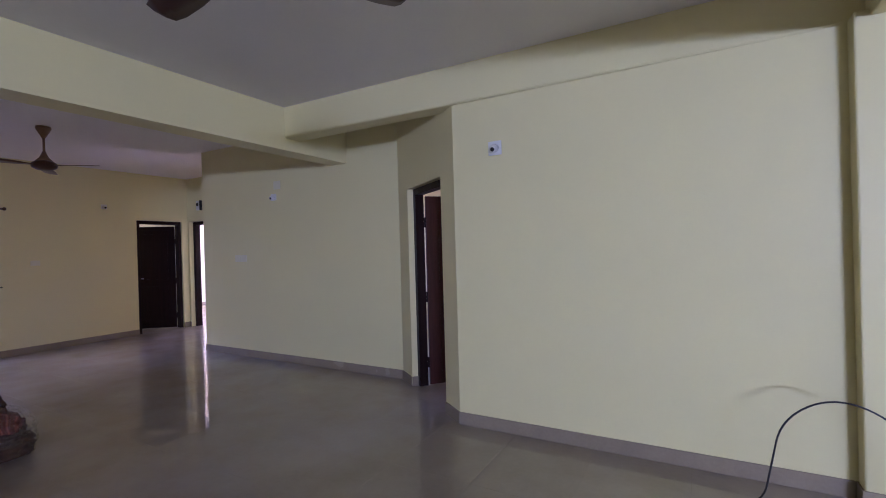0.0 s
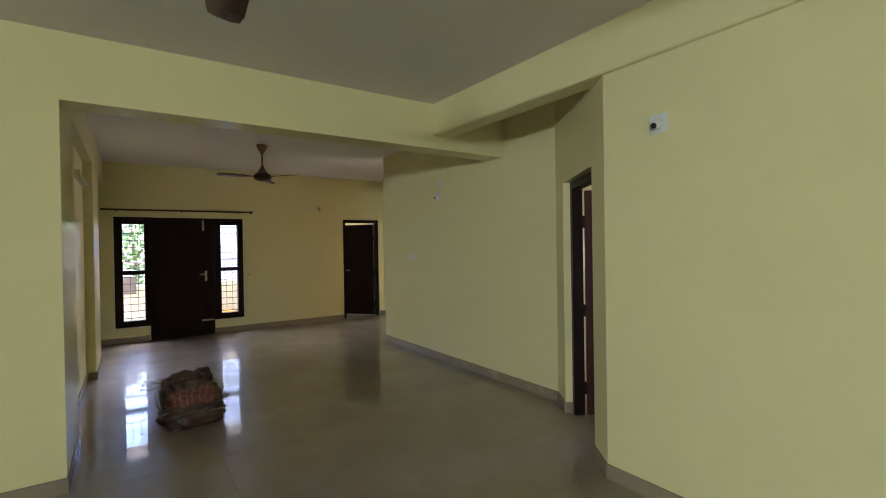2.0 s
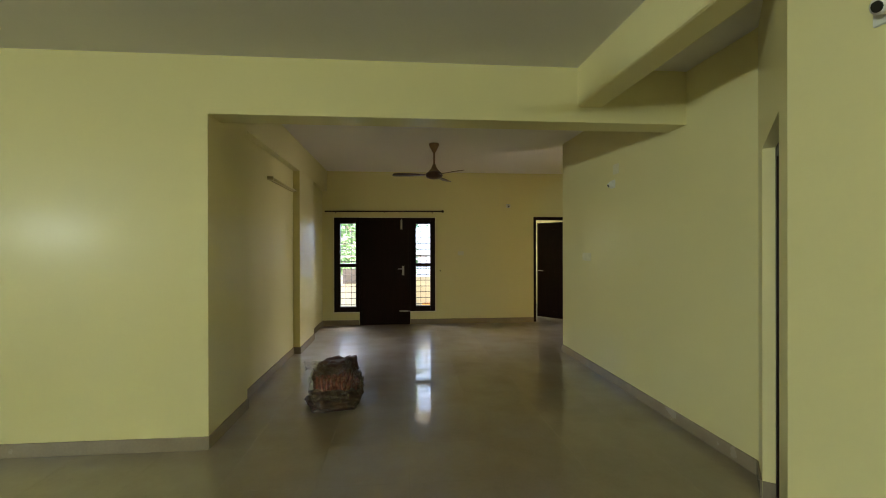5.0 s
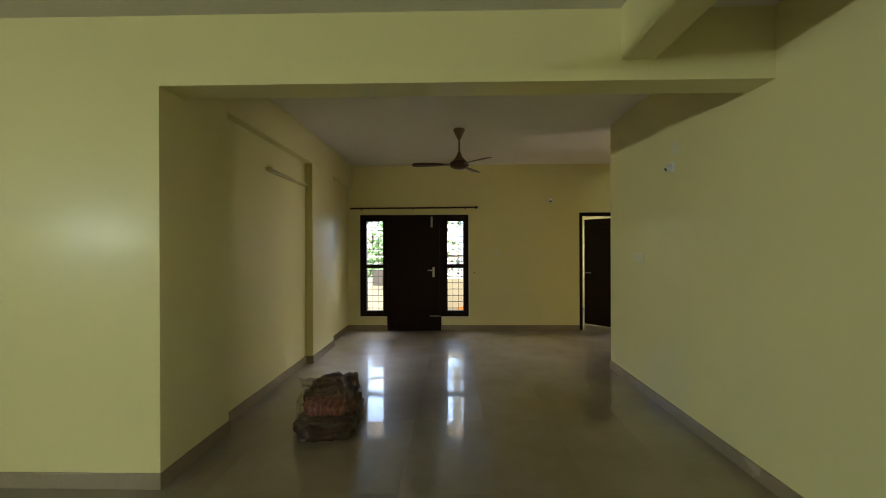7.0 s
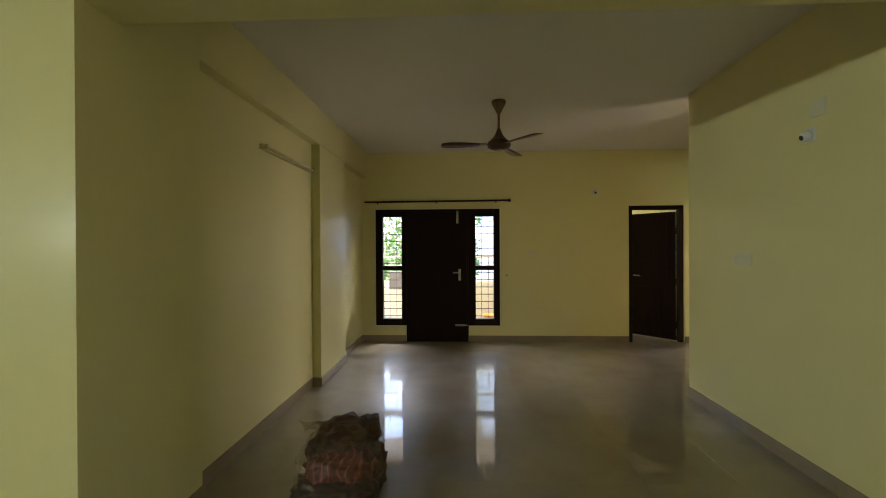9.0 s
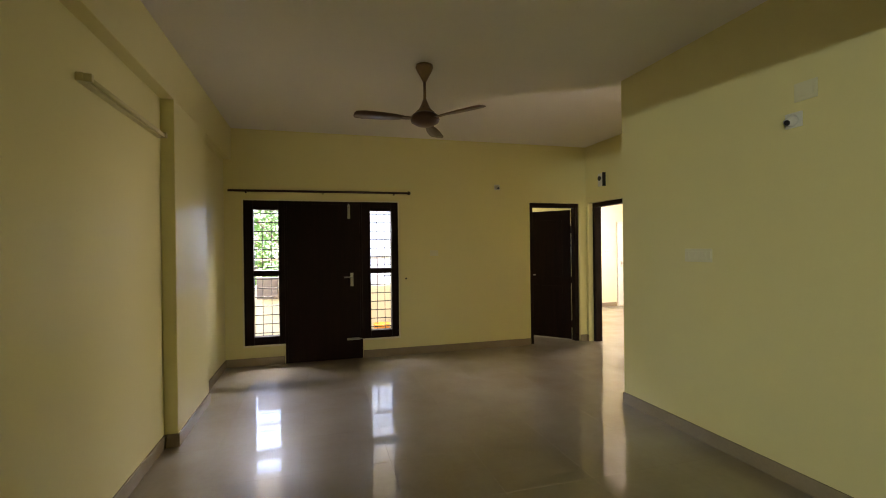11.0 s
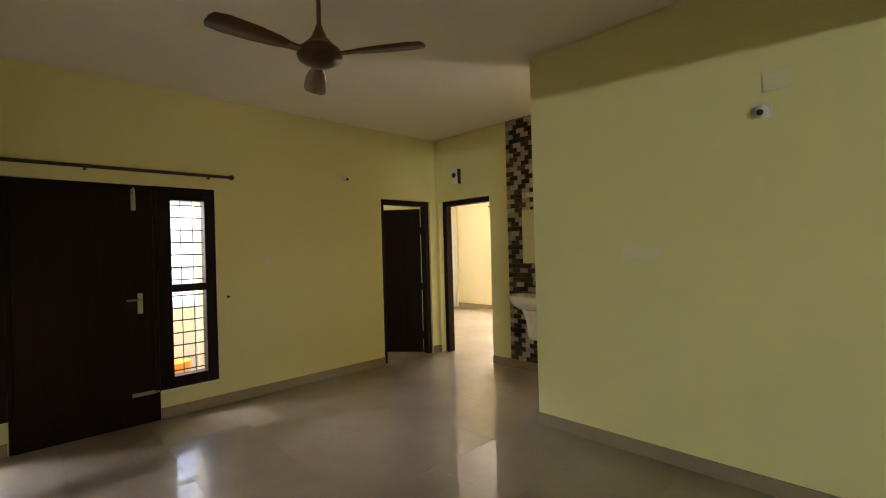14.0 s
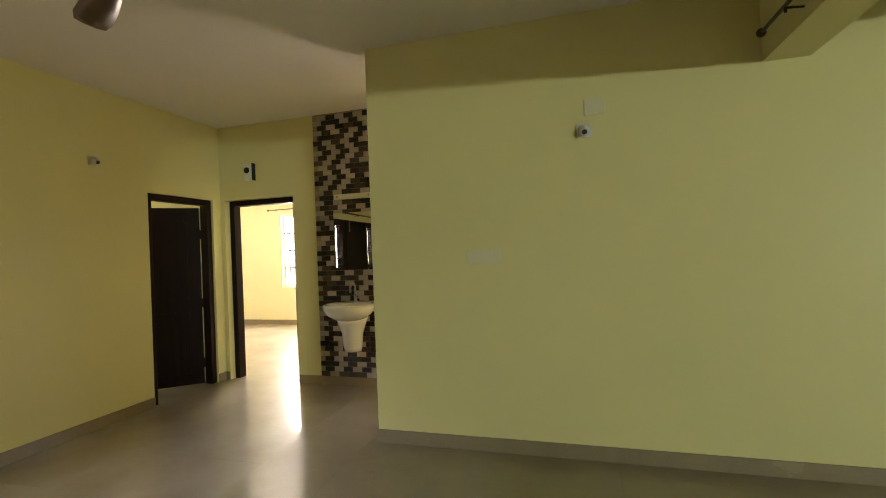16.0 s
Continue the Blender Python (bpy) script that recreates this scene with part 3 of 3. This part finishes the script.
for x in (-0.19, 0.19):
    part("screw_cap", cyl((x, -0.04, 0), (x, -0.046, 0), 0.012), STEEL, strip)


# ---- wrapped bundle on the floor ----
def lumpy(centre, size, seed, amp, freq, sub=5):
    bm = bmesh.new()
    bmesh.ops.create_icosphere(bm, subdivisions=sub, radius=1)
    o = Vector((seed * 7.3, seed * 3.1, seed * 5.7))
    for v in bm.verts:
        d = v.co.normalized()
        k = 1 + amp * noise.fractal(d * freq + o, 0.8, 2.1, 4) + amp * 0.7 * abs(noise.noise(d * freq * 2.6 + o))
        p = Vector((abs(d.x) ** 0.75 * math.copysign(1, d.x), abs(d.y) ** 0.75 * math.copysign(1, d.y), abs(d.z) ** 0.8 * math.copysign(1, d.z))) * k
        v.co = Vector((p.x * size[0], p.y * size[1], p.z * size[2])) + Vector(centre)
        v.co.z = max(v.co.z, 0.003)
    return bm


def stripes_material():
    m = material("patterned_red_cloth", (0.12, 0.022, 0.014), 0.7, vary=0.3, scale=9, grain=26, bump=0.4)
    nt = m.node_tree
    b = nt.nodes["Principled BSDF"]
    geo = nt.nodes.new("ShaderNodeNewGeometry")
    wave = nt.nodes.new("ShaderNodeTexWave")
    wave.wave_type = "RINGS"
    wave.inputs["Scale"].default_value, wave.inputs["Distortion"].default_value, wave.inputs["Detail"].default_value, wave.inputs["Detail Scale"].default_value = 6.0, 7.0, 1.0, 1.6
    nt.links.new(geo.outputs["Position"], wave.inputs["Vector"])
    ramp = nt.nodes.new("ShaderNodeValToRGB")
    ramp.color_ramp.elements[0].position, ramp.color_ramp.elements[1].position = 0.80, 0.90
    mix = nt.nodes.new("ShaderNodeMix")
    mix.data_type = "RGBA"
    src = b.inputs["Base Color"].links[0].from_socket
    nt.links.new(wave.outputs[1], ramp.inputs[0])
    nt.links.new(ramp.outputs[0], mix.inputs[0])
    nt.links.new(src, mix.inputs[6])
    mix.inputs[7].default_value = (0.30, 0.075, 0.045, 1)
    nt.links.new(mix.outputs[2], b.inputs["Base Color"])
    b.inputs["Coat Weight"].default_value, b.inputs["Coat Roughness"].default_value = 0.35, 0.18
    return m


CLOTH_R = stripes_material()
CLOTH_D = material("black_brown_wrap", (0.045, 0.018, 0.01), 0.5, vary=0.7, scale=10, grain=30, bump=0.5, coat=0.35, coat_rough=0.1)
CLOTH_B = material("dark_brown_blanket", (0.075, 0.027, 0.014), 0.7, vary=0.6, scale=8, grain=26, bump=0.45, coat=0.3, coat_rough=0.2)
bundle = empty("bedding_bundle", Matrix.Translation((-4.74, 1.575, 0)) @ pose(0, 0, 0, 0, 0, 8), "brown and red blankets bundled in clear plastic, on the floor", "bundle")
part("lower_roll", lumpy((0.20, -0.02, 0.085), (0.21, 0.24, 0.10), 1, 0.2, 1.7), CLOTH_D, bundle, "dark brown blanket roll", True)
part("blanket", lumpy((-0.08, -0.01, 0.19), (0.26, 0.20, 0.18), 2, 0.2, 1.5), CLOTH_B, bundle, "crumpled brown blanket", True)
part("patterned_blanket", lumpy((0.13, -0.005, 0.19), (0.165, 0.20, 0.115), 3, 0.22, 1.5), CLOTH_R, bundle, "red patterned blanket", True)
part("plastic_wrap", lumpy((0.05, 0.0, 0.16), (0.37, 0.26, 0.20), 6, 0.16, 2.0), FILM, bundle, "clear crinkled plastic film", True)
part("knot", lumpy((-0.14, 0.15, 0.31), (0.08, 0.07, 0.085), 4, 0.3, 2.0, 4), CLOTH_B, bundle, "knotted end", True)
part("fold", lumpy((0.02, 0.19, 0.13), (0.13, 0.07, 0.11), 8, 0.35, 2.2, 4), CLOTH_B, bundle, "slack brown fold", True)
fl = bmesh.new()
bmesh.ops.create_grid(fl, x_segments=14, y_segments=14, size=0.5)
for v in fl.verts:
    x, y = v.co.x, v.co.y
    v.co = Vector((-0.22 - 0.28 * (x + 0.5), -0.08 + 0.5 * y, 0.34 - 0.16 * (x + 0.5) + 0.05 * noise.noise(Vector((x * 5, y * 5, 3)))))
fl2 = bmesh.ops.solidify(fl, geom=fl.faces[:], thickness=0.002)
part("plastic_flap", fl, FILM, bundle, "loose flap of clear plastic", True)

# ---- cable loop on the living room floor ----
cv = bpy.data.curves.new("cable", "CURVE")
cv.dimensions, cv.bevel_depth, cv.bevel_resolution = "3D", 0.005, 2
sp = cv.splines.new("NURBS")
cps = [(0.1, 3.3, 0.006), (0.286, 3.345, 0.01), (0.334, 3.345, 0.26), (0.38, 3.345, 0.51), (0.59, 3.345, 0.661), (0.82, 3.335, 0.585), (0.95, 3.32, 0.36), (0.99, 3.3, 0.05), (1.24, 3.25, 0.006)]
sp.points.add(len(cps) - 1)
for p, c in zip(sp.points, cps):
    p.co = (*c, 1)
sp.use_endpoint_u, sp.order_u = True, 3
cv.materials.append(CABLE)
tagged(new("cable", cv), "springy black cable standing up in a loop from the floor", "cable")

# ---- balcony and outdoors ----
tagged(part("balcony_floor", box(-10.8, FX - 0.2, -0.9, 3.95, -0.25, -0.02), BALTILE), kind="structure")
tagged(part("balcony_roof", box(-10.85, FX - 0.2, -0.9, 3.95, HALL, HALL + 0.18), CEIL), kind="structure")
para = empty("balcony_parapet", Matrix(), "cream painted balcony parapet of low panels with a steel rail", "parapet", kind="structure")
part("parapet_wall", box(-10.75, -10.6, -0.9, 3.098, -0.02, 0.86, 0.006), PARAPET, para)
part("rail", cyl((-10.68, -0.9, 1.33), (-10.68, 3.1, 1.33), 0.022), STEEL, para, "round steel hand rail")
for y in (-0.6, 0.4, 1.6, 2.8):
    part("post", cyl((-10.68, y, 0.85), (-10.68, y, 1.33), 0.014), STEEL, para)
tagged(part("pillar_balcony", box(-10.8, -10.55, 3.1, 3.34, -0.02, HALL, 0.006), PARAPET), kind="structure")
tagged(part("wall_balcony_side", box(-10.54, FX - 0.2, 3.2, 3.348, -0.02, HALL - 0.01), PARAPET), kind="structure")
board = empty("cable_box", Matrix.Translation((-10.57, 1.04, 0.88)), "grey-brown box fixed to the balcony parapet", "junction box")
part("case", box(-0.06, 0.06, -0.15, 0.17, -0.17, 0.17, 0.012), GREYB, board)
part("lid", box(0.06, 0.07, -0.13, 0.15, -0.15, 0.15, 0.004), GREYB, board)
bucket = empty("bucket", Matrix.Translation((-10.35, 2.82, -0.02)), "orange plastic bucket on the balcony floor", "bucket")
part("body", lathe([(0.10, 0), (0.105, 0.01), (0.135, 0.26), (0.145, 0.265), (0.145, 0.28), (0.128, 0.27), (0.098, 0.02)], 24), ORANGE, bucket, smooth=True)
hoop = bmesh.new()
hp = [Vector((0.142 * math.cos(a), 0.06 * math.sin(a), 0.265 - 0.05 * math.sin(a))) for a in [math.pi * k / 10 for k in range(11)]]
for p, q in zip(hp, hp[1:]):
    add_cyl(hoop, p, q, 0.004, seg=6)
part("handle", hoop, STEEL, bucket)

GZ = -3.4
gr = bmesh.new()
bmesh.ops.create_grid(gr, x_segments=2, y_segments=2, size=900, matrix=Matrix.Translation((0, 0, GZ)))
tagged(part("ground", gr, GROUND), kind="structure")


def tree(x, y, h, spread, seed, n=1100):
    rng = random.Random(seed)
    ob = empty("tree", Matrix.Translation((x, y, GZ)), "leafy green tree beyond the balcony", "tree", "trees outside")
    tk = bmesh.new()
    at, r = Vector((0, 0, -0.05)), 0.16
    for k in range(5):
        nx = at + Vector((rng.uniform(-0.12, 0.12), rng.uniform(-0.12, 0.12), h * 0.14))
        add_cyl(tk, at, nx, r, r * 0.82, 10)
        at, r = nx, r * 0.82
    ends = []
    for k in range(9):
        a = rng.uniform(0, 6.28)
        p = Vector((0, 0, h * rng.uniform(0.35, 0.68)))
        q = p + Vector((math.cos(a) * spread * rng.uniform(0.5, 0.9), math.sin(a) * spread * rng.uniform(0.5, 0.9), h * rng.uniform(0.08, 0.3)))
        add_cyl(tk, p, q, 0.06, 0.02, 7)
        ends += [q, (p + q) / 2, p * 0.25 + q * 0.75]
    part("trunk", tk, BARK, ob)
    verts, faces = [], []
    for k in range(n):
        c = rng.choice(ends) + Vector((rng.gauss(0, 0.45), rng.gauss(0, 0.45), rng.gauss(0, 0.4)))
        for j in range(5):
            p = c + Vector((rng.gauss(0, 0.12), rng.gauss(0, 0.12), rng.gauss(0, 0.1)))
            d = Vector((rng.gauss(0, 1), rng.gauss(0, 1), rng.gauss(0, 0.6))).normalized()
            s = d.cross(Vector((rng.gauss(0, 1), rng.gauss(0, 1), rng.gauss(0, 1)))).normalized()
            L = rng.uniform(0.08, 0.17)
            i = len(verts)
            verts += [p, p + d * L * 0.5 + s * L * 0.28, p + d * L, p + d * L * 0.5 - s * L * 0.28]
            faces.append((i, i + 1, i + 2, i + 3))
    me = bpy.data.meshes.new("crown")
    me.from_pydata([tuple(v) for v in verts], [], faces)
    me.materials.append(LEAF)
    cr = new("crown", me)
    cr.parent = ob
    return ob


for x, y, h, sp_, sd in ((-15.5, -0.8, 6.3, 1.6, 1), (-18.5, 1.2, 7.2, 2.0, 2), (-16.5, -3.4, 7.0, 1.9, 3), (-22, -1.0, 8.0, 2.2, 4)):
    tree(x, y, h, sp_, sd)

house = empty("neighbour_house", Matrix.Translation((-21.5, 8.3, GZ)), "pale blue rendered house with flat roof beyond the trees", "house")
part("wall", box(-4, 4, -5.4, 6, 0, 8.4), NEIGH, house)
part("roof", box(-4.3, 4.3, -5.7, 6.3, 8.4, 8.65), PARAPET, house)
for z in (1.0, 4.22, 6.6):
    for y in (-2.4, 0.6, 3.6):
        w = part("window", box(3.98, 4.03, y, y + 1.3, z, z + 1.3), NWIN, house)
        part("frame", box(4.03, 4.06, y - 0.06, y + 1.36, z - 0.08, z), PARAPET, w)
        part("frame", box(4.03, 4.05, y + 0.62, y + 0.68, z, z + 1.3), PARAPET, w)

# ---- mosaic tiles on the wash wall ----
mosaic = tagged(part("mosaic_bed", box(-7.85, -6.85, WY - 0.004, WY - 0.0005, 0.1, HALL - 0.002), GROUT), "brick-pattern mosaic of black, brown and beige tiles", "wall tiles", kind="structure")
TW, TH, rng = 0.112, 0.056, random.Random(5)
tile_meshes = []
for mt in (MOS_DARK, MOS_BROWN, MOS_PALE):
    tile_meshes.append(mesh_of("mosaic_tile", box(-TW / 2 + 0.0015, TW / 2 - 0.0015, -0.006, 0, -TH / 2 + 0.0015, TH / 2 - 0.0015, 0.0012), mt))
rest = [bmesh.new() for _ in range(3)]
row = 0
z = 0.1 + TH / 2
while z + TH / 2 < HALL:
    shift, last = (row % 2) * TW / 2, rng.choice((0, 2))
    for k in range(-1, 10):
        x = -7.85 + TW / 2 + k * TW + shift
        if x - TW / 2 < -7.852 or x + TW / 2 > -6.85:
            continue
        pale = last != 2 and rng.random() < 0.62
        kind = 2 if pale else rng.choice((0, 0, 1))
        last = kind
        if x < -7.2:
            ob = new("mosaic_tile", tile_meshes[kind])
            ob.location = (x, WY - 0.004, z)
            ob.parent = mosaic
        else:
            add_box(rest[kind], x - TW / 2 + 0.0015, x + TW / 2 - 0.0015, WY - 0.01, WY - 0.004, z - TH / 2 + 0.0015, z + TH / 2 - 0.0015)
    z += TH
    row += 1
for field, mt in zip(rest, (MOS_DARK, MOS_BROWN, MOS_PALE)):
    tagged(part("mosaic_field", field, mt, mosaic), kind="stuff")

# ---- floor tiles ----
T = 0.6
tile_me = mesh_of("floor_tile", box(-T / 2 + 0.0004, T / 2 - 0.0004, -T / 2 + 0.0004, T / 2 - 0.0004, -0.006, 0, 0.0003), TILE)
seen = [(-9.2, -3.6, 0.5, 5.9), (-3.7, 1.2, -0.6, 3.9), (-3.7, -1.6, 3.3, 4.9), (-12.6, -8.0, 5.9, 9.7), (-10.5, -9.2, 4.5, 5.9)]
for i in range(-22, 4):
    for j in range(-3, 17):
        x, y = i * T + 0.25, j * T + 0.18
        if any(a - T / 2 < x < b + T / 2 and c - T / 2 < y < d + T / 2 for a, b, c, d in seen):
            ob = new("floor_tile", tile_me)
            ob.location = (x, y, 0)
            ob.rotation_euler.z = (i * 7 + j * 3) % 4 * math.pi / 2
            ob.parent = floor
